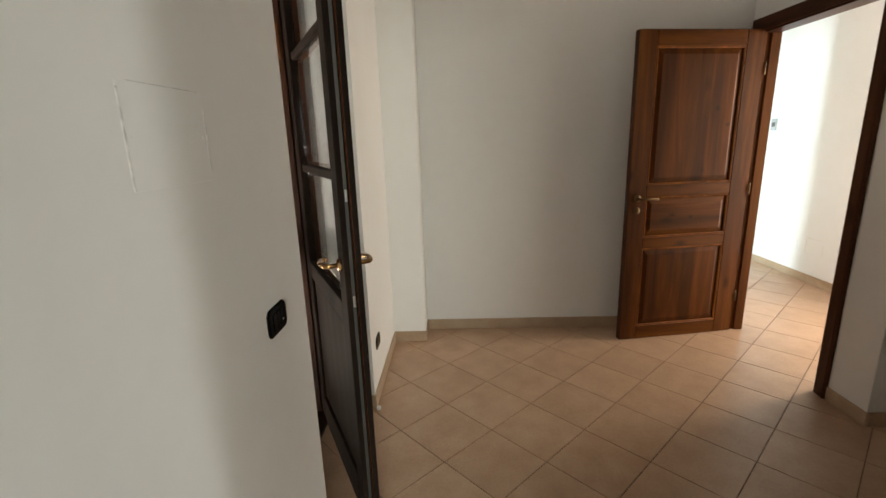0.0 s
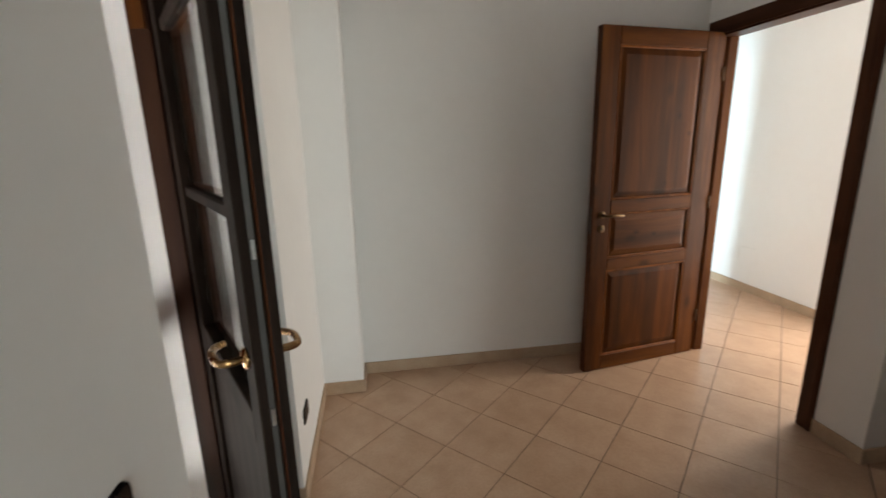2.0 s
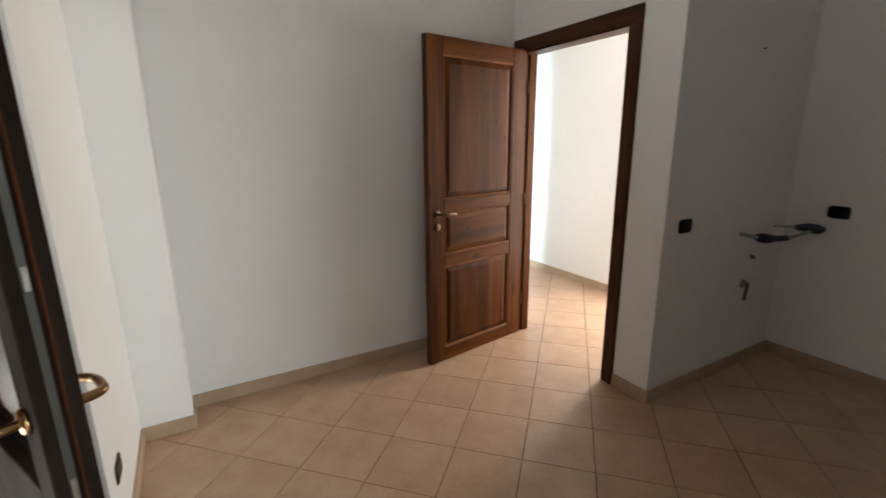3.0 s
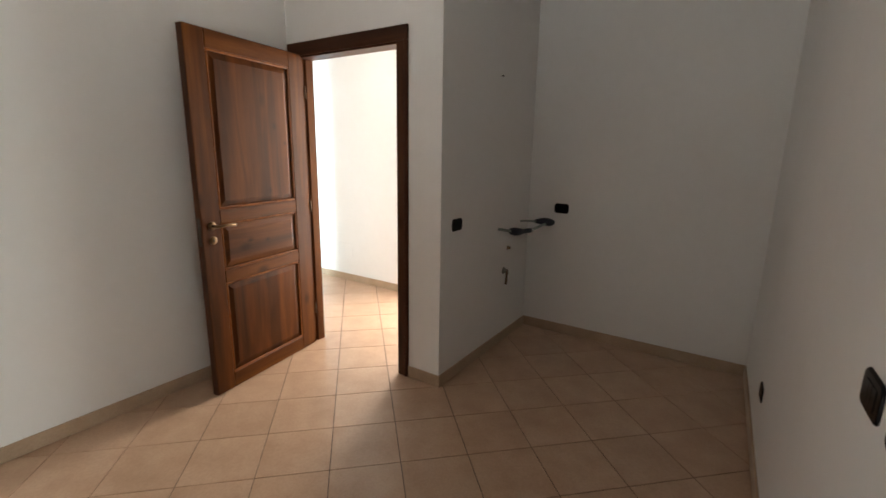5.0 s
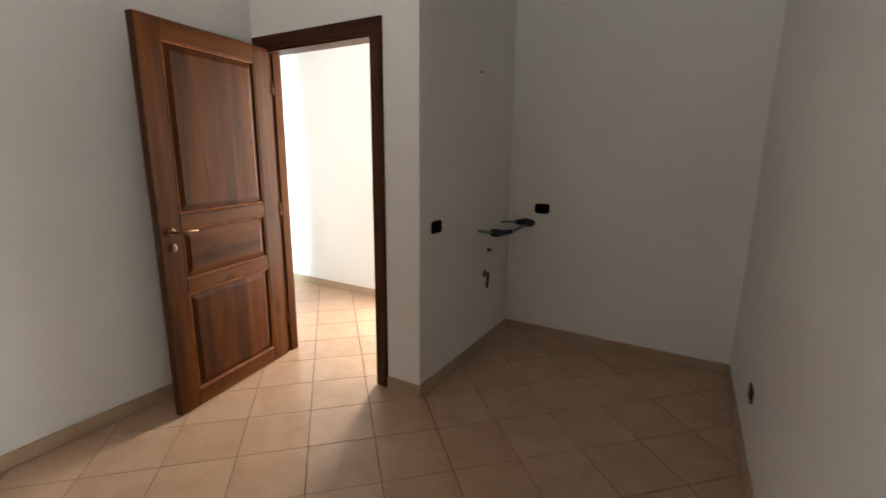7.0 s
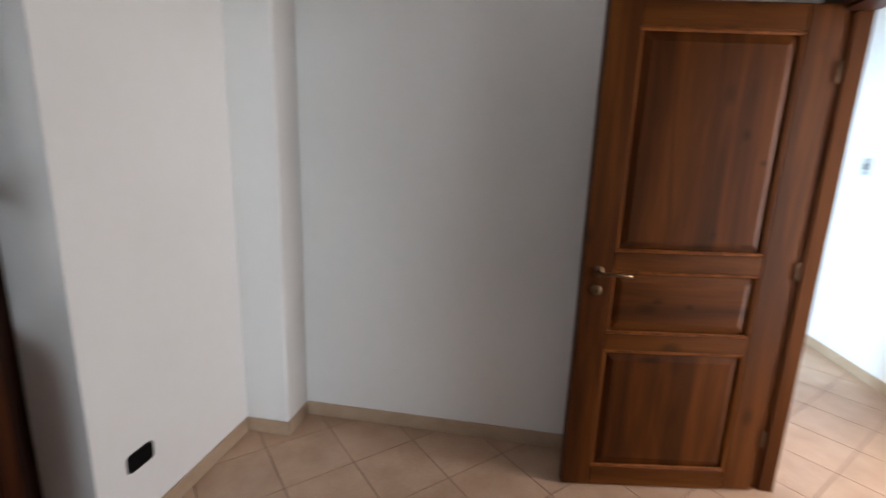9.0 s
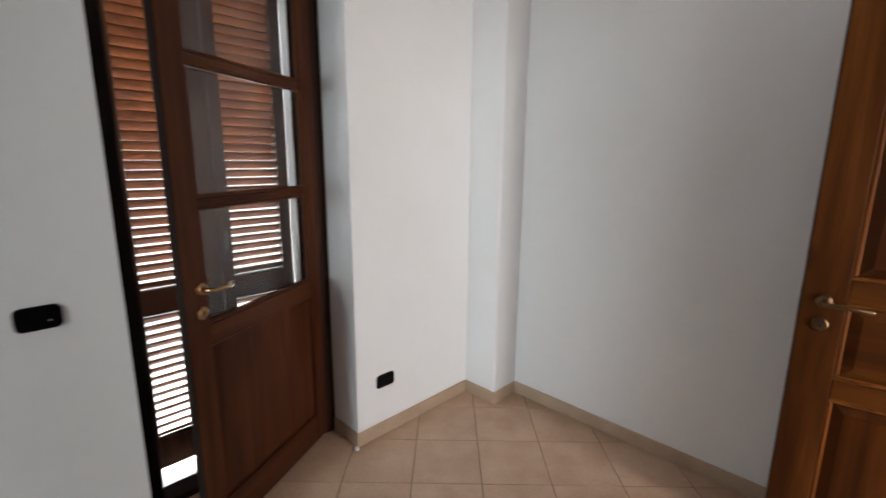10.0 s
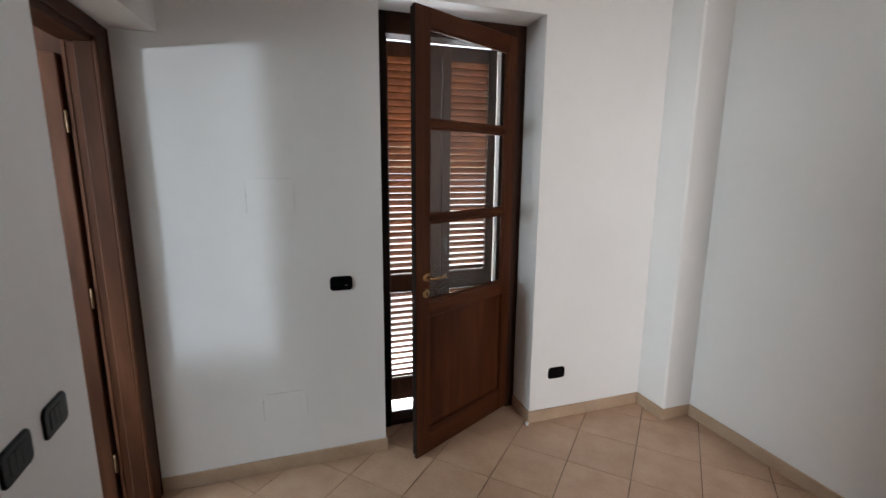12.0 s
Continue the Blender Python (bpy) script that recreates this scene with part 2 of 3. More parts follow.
M_PALE = plain("pale_balcony_tile", (0.72, 0.69, 0.64), 0.7, scale=6)
M_JOINT = plain("grey_cover_joint", (0.66, 0.64, 0.62), 0.9, wear=0.3, scale=60)
M_HOLE = plain("dark_hole", (0.03, 0.025, 0.02), 0.9)

glass_m, gn, gl, gb = material("window_glass", 0.02)
clear, shine, fres, blend = gn.new("ShaderNodeBsdfTransparent"), gn.new("ShaderNodeBsdfGlossy"), gn.new("ShaderNodeLayerWeight"), gn.new("ShaderNodeMixShader")
clear.inputs[0].default_value, shine.inputs["Roughness"].default_value, fres.inputs["Blend"].default_value = (0.95, 0.97, 0.965, 1), 0.01, 0.5
steep, base = gn.new("ShaderNodeMath"), gn.new("ShaderNodeMath")
steep.operation, base.operation = "POWER", "MULTIPLY_ADD"
steep.inputs[1].default_value, base.inputs[1].default_value, base.inputs[2].default_value = 5.0, 0.9, 0.045
gl.new(fres.outputs["Facing"], steep.inputs[0])
gl.new(steep.outputs[0], base.inputs[0])
gl.new(base.outputs[0], blend.inputs[0])
gl.new(clear.outputs[0], blend.inputs[1])
gl.new(shine.outputs[0], blend.inputs[2])
gl.new(blend.outputs[0], gn["Material Output"].inputs[0])
M_GLASS = glass_m


# ---- building helpers ----
def box(bm, lo, hi, bevel=0.0, segments=1):
    lo, hi = [min(a, b) for a, b in zip(lo, hi)], [max(a, b) for a, b in zip(lo, hi)]
    v = [bm.verts.new((x, y, z)) for x in (lo[0], hi[0]) for y in (lo[1], hi[1]) for z in (lo[2], hi[2])]
    faces = [bm.faces.new([v[i] for i in q]) for q in ((0, 1, 3, 2), (4, 6, 7, 5), (0, 4, 5, 1), (2, 3, 7, 6), (0, 2, 6, 4), (1, 5, 7, 3))]
    if bevel:
        edges = list({e for f in faces for e in f.edges})
        bmesh.ops.bevel(bm, geom=edges, offset=bevel, segments=segments, affect="EDGES", profile=0.6)
    return bm


def boxes(*items, bevel=0.0):
    bm = bmesh.new()
    for lo, hi in items:
        box(bm, lo, hi, bevel)
    return bm


def lathe(bm, axis, at, profile, sides=20):
    """Rings (distance along the axis, radius) turned round an axis from a point."""
    axis = Vector(axis).normalized()
    q = axis.to_track_quat("Z", "Y").to_matrix()
    rings = []
    for d, r in profile:
        rings.append([bm.verts.new(Vector(at) + q @ Vector((r * math.cos(a), r * math.sin(a), d)))
                      for a in (2 * math.pi * k / sides for k in range(sides))])
    for a, b in zip(rings, rings[1:]):
        for k in range(sides):
            bm.faces.new((a[k], a[(k + 1) % sides], b[(k + 1) % sides], b[k]))
    bm.faces.new(rings[0][::-1])
    bm.faces.new(rings[-1])
    return bm


def tube(bm, points, radii, sides=12, squash=1.0):
    """A round bar along points, with a radius at each."""
    pts = [Vector(p) for p in points]
    rings = []
    for i, p in enumerate(pts):
        d = (pts[min(i + 1, len(pts) - 1)] - pts[max(i - 1, 0)]).normalized()
        side = d.cross(Vector((0, 0, 1)))
        side = side.normalized() if side.length > 1e-3 else Vector((1, 0, 0))
        up = side.cross(d)
        r = radii[i] if isinstance(radii, (list, tuple)) else radii
        rings.append([bm.verts.new(p + side * r * math.cos(a) + up * r * squash * math.sin(a))
                      for a in (2 * math.pi * k / sides for k in range(sides))])
    for a, b in zip(rings, rings[1:]):
        for k in range(sides):
            bm.faces.new((a[k], a[(k + 1) % sides], b[(k + 1) % sides], b[k]))
    bm.faces.new(rings[0][::-1])
    bm.faces.new(rings[-1])
    return bm


def curve_points(controls, steps=8):
    """A smooth line through control points."""
    c = [Vector(p) for p in controls]
    c = [c[0] * 2 - c[1], *c, c[-1] * 2 - c[-2]]
    out = []
    for i in range(1, len(c) - 2):
        for k in range(steps):
            t = k / steps
            out.append(0.5 * (2 * c[i] + (c[i + 1] - c[i - 1]) * t + (2 * c[i - 1] - 5 * c[i] + 4 * c[i + 1] - c[i + 2]) * t * t
                              + (3 * c[i] - c[i - 1] - 3 * c[i + 1] + c[i + 2]) * t ** 3))
    out.append(c[-2])
    return out


def mesh_of(name, bm, mat, smooth=False):
    bmesh.ops.recalc_face_normals(bm, faces=bm.faces)
    me = bpy.data.meshes.new(name)
    bm.to_mesh(me)
    bm.free()
    me.materials.append(mat)
    if smooth:
        for p in me.polygons:
            p.use_smooth = True
    return me


def part(name, bm, mat, parent=None, label="", smooth=False):
    ob = new(name, mesh_of(name, bm, mat, smooth))
    ob.parent = parent
    return tagged(ob, label)


def thing(name, m, label, category, group="", kind=""):
    ob = new(name)
    ob.matrix_world = m
    return tagged(ob, label, category, group, kind)


def structure(name, bm, mat, label, category):
    return tagged(part(name, bm, mat), label, category, kind="structure")


# ---- large structure ----
H = 2.75
structure("wall_west", boxes(
    ((-0.755, -3.6, -0.2), (-0.405, 1.500, H)), ((-0.755, 2.436, -0.2), (-0.405, 3.64, H)), ((-0.755, 1.500, 2.460), (-0.405, 2.436, H)),
    ((-1.0, -3.6, -0.2), (-0.755, 1.60, H)), ((-1.0, 2.372, -0.2), (-0.755, 3.64, H)), ((-1.0, 1.60, 2.405), (-0.755, 2.372, H)),
), M_WALL, "white painted plaster wall with a balcony door opening", "wall")
structure("wall_north", boxes(((-0.405, 3.512, -0.2), (2.23, 3.64, H))), M_WALL, "plain white painted plaster wall", "wall")
structure("wall_pillar", boxes(((-0.44, 3.293, -0.02), (-0.167, 3.55, H + 0.02)), bevel=0.010), M_WALL, "white plastered pillar in the wall corner", "pillar")
structure("wall_east", boxes(
    ((2.11, 2.21, -0.2), (2.23, 2.512, H)), ((2.11, 3.430, -0.2), (2.23, 3.512, H)), ((2.11, 2.512, 2.112), (2.23, 3.430, H)),
), M_WALL, "white painted wall with an open doorway", "wall")
structure("wall_nook_north", boxes(((2.23, 2.21, -0.2), (3.55, 2.33, H))), M_WALL, "white painted wall of the kitchen corner with pipes", "wall")
structure("wall_nook_east", boxes(((3.435, 0.490, -0.2), (3.55, 2.21, H))), M_WALL, "plain white painted wall behind the kitchen corner", "wall")
south = bmesh.new()
SLOPE = 0.0314  # the wall runs a little out of square


def south_y(x):
    return 0.478 + SLOPE * (x - 0.505)


for x0, x1, z0 in ((0.505, 3.55, -0.2), (-0.405, 0.505, 2.195)):
    box(south, (x0, 0.20, z0), (x1, 0.49, H))
south.verts.ensure_lookup_table()
for v in south.verts:
    if v.co.y > 0.4:
        v.co.y = south_y(v.co.x) if v.co.x > 0.5 else 0.54
structure("wall_south", south, M_WALL, "white painted wall with sockets and a door recess", "wall")
structure("wall_hall_east", boxes(
    ((3.50, 2.33, -0.2), (3.62, 2.76, H)), ((3.50, 3.28, -0.2), (3.62, 6.52, H)), ((3.50, 2.76, 2.25), (3.62, 3.28, H)), ((3.50, 2.76, -0.2), (3.62, 3.28, 0.02)),
), M_WALL, "bright white wall of the hall beyond the door", "wall")
structure("wall_hall_north", boxes(((2.03, 6.40, -0.2), (3.50, 6.52, H))), M_WALL, "white painted end wall of the hall", "wall")
structure("wall_hall_west", boxes(((2.03, 3.64, -0.2), (2.23, 4.75, H)), ((2.03, 5.60, -0.2), (2.23, 6.40, H)), ((2.03, 4.75, 2.10), (2.23, 5.60, H))),
          M_WALL, "white painted hall wall with an opening to a side room", "wall")
structure("wall_side_room_west", boxes(((0.40, 3.64, -0.2), (0.52, 4.68, H)), ((0.40, 5.12, -0.2), (0.52, 6.40, H)), ((0.40, 4.68, -0.2), (0.52, 5.12, 0.75)), ((0.40, 4.68, 2.15), (0.52, 5.12, H))),
          M_WALL, "white painted side room wall with a narrow window opening", "wall")
structure("wall_side_room_north", boxes(((0.40, 6.40, -0.2), (2.03, 6.52, H))), M_WALL, "plain white painted side room wall", "wall")
structure("ceiling_side_room", boxes(((0.40, 3.64, H), (2.03, 6.52, H + 0.9))), M_CEIL, "white painted side room ceiling", "ceiling")
# unseen wall, with a window opening added for the lamp
structure("wall_back_room_south", boxes(((-0.405, -3.6, -0.2), (-0.20, -3.4, H)), ((1.44, -3.6, -0.2), (2.7, -3.4, H)), ((-0.20, -3.6, -0.2), (1.44, -3.4, 0.82)), ((-0.20, -3.6, 2.28), (1.44, -3.4, H))),
          M_WALL, "unseen white painted wall of the back room with an added window opening", "wall")
# unseen wall; its added window opening shapes the patch on the west wall
structure("wall_back_room_east", boxes(
    ((2.6, -3.4, -0.2), (2.7, -2.75, H)), ((2.6, -1.25, -0.2), (2.7, 0.20, H)), ((2.6, -2.75, -0.2), (2.7, -1.25, 1.22)), ((2.6, -2.75, 2.40), (2.7, -1.25, H)),
), M_WALL, "unseen white painted wall of the back room with an added window opening", "wall")
structure("ceiling", boxes(((-1.0, 0.20, H), (3.55, 3.64, H + 0.9))), M_CEIL, "white painted ceiling", "ceiling")
structure("ceiling_hall", boxes(((2.03, 3.64, H), (3.62, 6.52, H + 0.9)), ((3.55, 2.33, H), (3.62, 3.64, H + 0.9))), M_CEIL, "white painted hall ceiling", "ceiling")
structure("ceiling_back_room", boxes(((-1.0, -3.6, H), (2.7, 0.20, H + 0.9))), M_CEIL, "white painted back room ceiling", "ceiling")
structure("ground", boxes(((-600, -600, -3.6), (600, 600, -3.3))), M_GROUND, "pale paved ground outside", "ground")
structure("balcony", boxes(((-2.3, 0.3, -0.22), (-1.0, 3.6, -0.06))), M_PALE, "pale stone balcony slab outside the shutters", "balcony")
structure("door_sill", boxes(((-1.05, 1.60, -0.08), (-0.755, 2.372, -0.02)), bevel=0.004), M_MARBLE, "pale marble sill under the shutters", "sill")


def skirting(x0, y0, x1, y1):
    """A run of skirting tiles between two corners on the floor."""
    return tagged(part("baseboard", boxes(((x0, y0, 0.0), (x1, y1, 0.080)), bevel=0.003), M_SKIRT),
                  "beige ceramic skirting tile along the wall", "baseboard", kind="structure")


S = 0.011
skirting(-0.405, 0.36, -0.405 + S, 1.500)
skirting(-0.63, 1.500, -0.405 + S, 1.500 + S)
skirting(-0.63, 2.436 - S, -0.405 + S, 2.436)
skirting(-0.405, 2.436, -0.405 + S, 3.293 - S)
skirting(-0.405, 3.293 - S, -0.167 + S, 3.293)
skirting(-0.167, 3.293, -0.167 + S, 3.512 - S)
skirting(-0.167, 3.512 - S, 2.11, 3.512)
skirting(2.11 - S, 2.21 - S, 2.11, 2.483)
skirting(2.11, 2.21 - S, 3.435 - S, 2.21)
skirting(3.435 - S, 0.570, 3.435, 2.21)
run = boxes(((0, 0, 0), (2.93, S, 0.080)), bevel=0.003)
run.transform(Matrix.Translation((0.505, 0.478, 0)) @ Matrix.Rotation(math.atan(SLOPE), 4, "Z"))
tagged(part("baseboard", run, M_SKIRT), "beige ceramic skirting tile along the wall", "baseboard", kind="structure")
skirting(3.50 - S, 3.28, 3.50, 6.40)
skirting(2.23, 3.50, 2.23 + S, 4.75)
skirting(2.23, 5.60, 2.23 + S, 6.40)
skirting(2.23, 2.33, 3.50, 2.33 + S)


# ---- interior door to the hall ----
def framed_leaf(leaf, width, stile, rails, top, thick, hinge_stile=0.0):
    """Stiles and rails with raised panels between; visible face at y = 0. rails: (low, high) from the bottom."""
    first = hinge_stile or stile
    for x0, x1 in ((0.0, first), (width - stile, width)):
        part("stile", boxes(((x0, -thick, 0.005), (x1, 0, top)), bevel=0.004), M_PINE, leaf)
    for lo, hi in rails:
        part("rail", boxes(((first, -thick, lo), (width - stile, 0, hi)), bevel=0.003), M_PINE_H, leaf)
    for (_, lo), (hi, _) in zip(rails, rails[1:]):
        panel = bmesh.new()
        x0, x1 = first, width - stile
        for sign, y_in, y_up in ((1, -0.016, -0.006), (-1, -thick + 0.016, -thick + 0.006)):
            outer = [(x0, lo), (x1, lo), (x1, hi), (x0, hi)]
            rings = []
            for inset, y in ((0.0, y_in), (0.016, y_in), (0.05, y_up)):
                rings.append([panel.verts.new((x + (inset if x == x0 else -inset), y, z + (inset if z == lo else -inset))) for x, z in outer])
            for a, b in zip(rings, rings[1:]):
                for k in range(4):
                    panel.faces.new((a[k], a[(k + 1) % 4], b[(k + 1) % 4], b[k]))
            panel.faces.new(rings[-1])
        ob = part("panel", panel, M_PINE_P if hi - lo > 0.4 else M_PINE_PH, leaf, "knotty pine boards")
        bead = bmesh.new()
        w = 0.014
        for p, q in (((x0, lo), (x1, lo + w)), ((x0, hi - w), (x1, hi)), ((x0, lo + w), (x0 + w, hi - w)), ((x1 - w, lo + w), (x1, hi - w))):
            box(bead, (p[0], -0.014, p[1]), (q[0], -0.001, q[1]), 0.004)
        part("moulding", bead, M_PINE_E, leaf, "moulding lightened for its highlights")


def lever(parent, x, z, metal, side=1.0, face=0.0, toward=-1.0, curl=0.0):
    """A lever handle on a round rose, with its neck; side: which face of the leaf."""
    handle = part("handle", lathe(bmesh.new(), (0, side, 0), (x, face, z), [(0, 0.024), (0.006, 0.024), (0.010, 0.019), (0.012, 0.010)]), metal, parent, "metal lever handle", True)
    pts = curve_points([(x, face + side * 0.008, z), (x, face + side * 0.040, z), (x + toward * 0.014, face + side * 0.056, z),
                        (x + toward * 0.06, face + side * 0.060, z + 0.002), (x + toward * 0.105, face + side * (0.052 - curl * 0.3), z - 0.003),
                        (x + toward * 0.125, face + side * (0.044 - curl), z - 0.006)], 5)
    part("lever", tube(bmesh.new(), pts, [0.009 if i < 7 else 0.0085 for i in range(len(pts))], 12), metal, handle, "", True)
    return handle


def keyhole(parent, x, z, metal, side=1.0, face=0.0):
    rose = part("escutcheon", lathe(bmesh.new(), (0, side, 0), (x, face, z), [(0, 0.024), (0.005, 0.024), (0.008, 0.018)]), metal, parent, "round keyhole rose", True)
    part("keyhole", boxes(((x - 0.004, face + side * 0.0079, z - 0.010), (x + 0.004, face + side * 0.0089, z + 0.008))), M_HOLE, rose)


W = 0.885
hall_door = thing("hall_door", Matrix.Translation((2.123, 3.373, 0)) @ Matrix.Rotation(math.atan2(-0.158, -0.987), 4, "Z"),
                  "open stained pine door with three raised panels", "door")
# local x runs from the hinge to the free edge, the room side faces y
framed_leaf(hall_door, W, 0.125, [(0.005, 0.100), (0.685, 0.760), (1.045, 1.125), (2.003, 2.100)], 2.100, 0.045, 0.138)
lever(hall_door, 0.822, 1.040, M_BRONZE)
lever(hall_door, 0.822, 1.040, M_BRONZE, -1.0, -0.045)
keyhole(hall_door, 0.822, 0.956, M_BRONZE)
part("edge", boxes(((W, -0.043, 0.007), (W + 0.0015, -0.002, 2.098))), M_CASE, hall_door, "darker stained free edge")
part("lock_plate", boxes(((W + 0.001, -0.034, 0.93), (W + 0.003, -0.012, 1.09)), bevel=0.0008), M_LOCK, hall_door, "dull steel lock plate")
for z in (0.28, 1.07, 1.86):
    part("hinge", lathe(bmesh.new(), (0, 0, 1), (-0.006, 0.006, z - 0.04), [(0, 0.004), (0.002, 0.006), (0.078, 0.006), (0.08, 0.004)], 12), M_DARKMETAL, hall_door, "", True)


def door_frame(name, m, clear, height, depth, casing, label, material_up, material_across, material_jamb, both=True):
    """Lining and casings round an opening; local x across, y through the wall from the room face (0) back, z up."""
    ob = thing(name, m, label, "door frame", kind="structure")
    lin = 0.028
    for s in (0, 1):
        x0, x1 = (-lin, 0) if s == 0 else (clear, clear + lin)
        part("jamb", boxes(((x0, -depth, 0), (x1, 0, height)), bevel=0.002), material_jamb, ob)
        a, b = (-casing, -0.012) if s == 0 else (clear + 0.012, clear + casing)
        part("casing", boxes(((a, 0, 0), (b, 0.014, height + 0.012)), bevel=0.004), material_up, ob)
        i, j = (a + 0.012, a + 0.022) if s == 0 else (b - 0.022, b - 0.012)
        part("bead", boxes(((i, 0.014, 0), (j, 0.019, height + 0.02)), bevel=0.002), material_up, ob)
        st = (0, 0.014) if s == 0 else (clear - 0.014, clear)
        part("stop", boxes(((st[0], -depth + 0.004, 0), (st[1], -0.052, height)), bevel=0.002), material_jamb, ob)
        if both:
            part("casing", boxes(((a, -depth - 0.014, 0), (b, -depth, height + 0.012)), bevel=0.004), material_up, ob)
    part("head", boxes(((-lin, -depth, height), (clear + lin, 0, height + lin)), bevel=0.002), material_across, ob)
    part("head_casing", boxes(((-casing, 0, height + 0.012), (clear + casing, 0.016, height + casing)), bevel=0.004), material_across, ob)
    if both:
        part("head_casing", boxes(((-casing, -depth - 0.016, height + 0.012), (clear + casing, -depth, height + casing)), bevel=0.004), material_across, ob)
    return ob


# room face looks west: local x runs from the north jamb southwards
hall_frame = door_frame("door_frame_hall", Matrix.Translation((2.11, 3.402, 0)) @ Matrix(((0, -1, 0, 0), (-1, 0, 0, 0), (0, 0, 1, 0), (0, 0, 0, 1))),
                        0.862, 2.081, 0.12, 0.055 + 0.040, "dark stained wooden frame of the hall door", M_CASE, M_CASE_H, M_PINE)


# ---- door in the recess of the south wall ----
recess = thing("door_frame_recess", Matrix.Translation((0.0, 0.355, 0)), "dark stained wooden frame inside a wall recess", "door frame", kind="structure")
for x0, x1, outer, inner in ((-0.405, -0.265, -0.405, -0.262), (0.365, 0.505, 0.505, 0.405)):
    part("jamb", boxes(((x0, -0.076 if outer < 0 else -0.120, 0), (x1, -0.012, 2.19)), bevel=0.003), M_JAMB, recess)
    part("casing", boxes(((outer, -0.012, 0), (inner, 0.004, 2.19)), bevel=0.004), M_CASE, recess)
    lean = 1 if outer < 0 else -1
    part("bead", boxes(((outer + lean * 0.022, 0.004, 0), (outer + lean * 0.034, 0.009, 2.18)), bevel=0.003), M_CASE, recess)
part("rebate", boxes(((-0.405, -0.120, 0), (-0.281, -0.076, 2.105)), bevel=0.003), M_JAMB, recess)
# dark board added behind the jamb so the gap beside the leaf reads black
part("back_casing", boxes(((-0.405, -0.290, 0), (-0.338, -0.120, 2.19)), bevel=0.003), M_CASE, recess)
part("edge_bead", boxes(((-0.281, -0.119, 0), (-0.276, -0.106, 2.105)), bevel=0.002), M_JAMB, recess)
part("head", boxes(((-0.265, -0.120, 2.105), (0.365, -0.012, 2.19)), bevel=0.003), M_CASE_H, recess)
part("head_casing", boxes(((-0.305, -0.012, 2.130), (0.405, 0.004, 2.192)), bevel=0.004), M_CASE_H, recess)
back_door = thing("back_room_door", Matrix.Translation((-0.283, 0.212, 0)) @ Matrix.Rotation(radians(-92), 4, "Z"),
                  "stained pine door standing open into the back room", "door")
framed_leaf(back_door, 0.70, 0.105, [(0.005, 0.100), (0.685, 0.760), (1.045, 1.125), (1.965, 2.062)], 2.062, 0.045)
for piece in back_door.children:
    piece.data.materials[0] = M_JAMB
for z in (0.28, 1.07, 1.80):
    part("hinge", lathe(bmesh.new(), (0, 0, 1), (-0.012, 0.008, z - 0.045), [(0, 0.004), (0.002, 0.006), (0.088, 0.006), (0.09, 0.004)], 12), M_DARKMETAL, back_door, "", True)


# ---- balcony door ----
fd_frame = thing("balcony_door_frame", Matrix.Translation((0, 0, 0)), "dark varnished wooden balcony door frame set in the reveal", "door frame", kind="structure")
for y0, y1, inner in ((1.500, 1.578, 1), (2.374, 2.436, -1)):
    # the south jamb shares the wood darkened for shade
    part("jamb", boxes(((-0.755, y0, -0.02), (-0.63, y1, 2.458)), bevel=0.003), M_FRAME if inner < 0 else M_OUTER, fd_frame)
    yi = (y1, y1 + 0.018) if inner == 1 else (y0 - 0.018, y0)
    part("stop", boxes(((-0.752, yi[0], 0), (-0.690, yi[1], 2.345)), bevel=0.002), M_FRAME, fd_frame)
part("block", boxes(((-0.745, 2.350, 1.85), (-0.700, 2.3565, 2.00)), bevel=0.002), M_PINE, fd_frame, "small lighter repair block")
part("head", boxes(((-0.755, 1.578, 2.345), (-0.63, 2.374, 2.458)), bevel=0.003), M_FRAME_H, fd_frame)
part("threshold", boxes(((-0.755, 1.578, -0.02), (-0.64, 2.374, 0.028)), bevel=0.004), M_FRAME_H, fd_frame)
for z in (1.33, 1.80):
    part("strike", boxes(((-0.662, 1.5775, z - 0.05), (-0.648, 1.5798, z + 0.05)), bevel=0.0008), M_STEEL, fd_frame, "small steel lock keep")

FW, FT, FTOP = 0.828, 0.058, 2.387
fd_dir = Vector((0.382, -0.734, 0)).normalized()
balcony_door = thing("balcony_door", Matrix.Translation((-0.630, 2.380, 0)) @ Matrix.Rotation(math.atan2(fd_dir.y, fd_dir.x), 4, "Z"),
                     "dark varnished balcony door with three panes, ajar", "door")
# local x from the hinge to the free edge, room side at y = 0
G0, G1 = 0.086, 0.728
MID = -0.021
part("stile", boxes(((0, MID, 0.012), (G0, 0, FTOP)), bevel=0.003), M_MAHO, balcony_door)
part("stile", boxes(((G1, MID, 0.012), (FW, 0, FTOP)), bevel=0.003), M_MAHO, balcony_door)
part("outer_stile", boxes(((0, -FT, 0.012), (G0, MID, FTOP)), bevel=0.003), M_OUTER, balcony_door, "weathered outer stile darkened for shade")
part("outer_stile", boxes(((G1, -FT, 0.012), (FW - 0.018, MID, FTOP)), bevel=0.003), M_OUTER, balcony_door, "weathered outer stile darkened for shade")
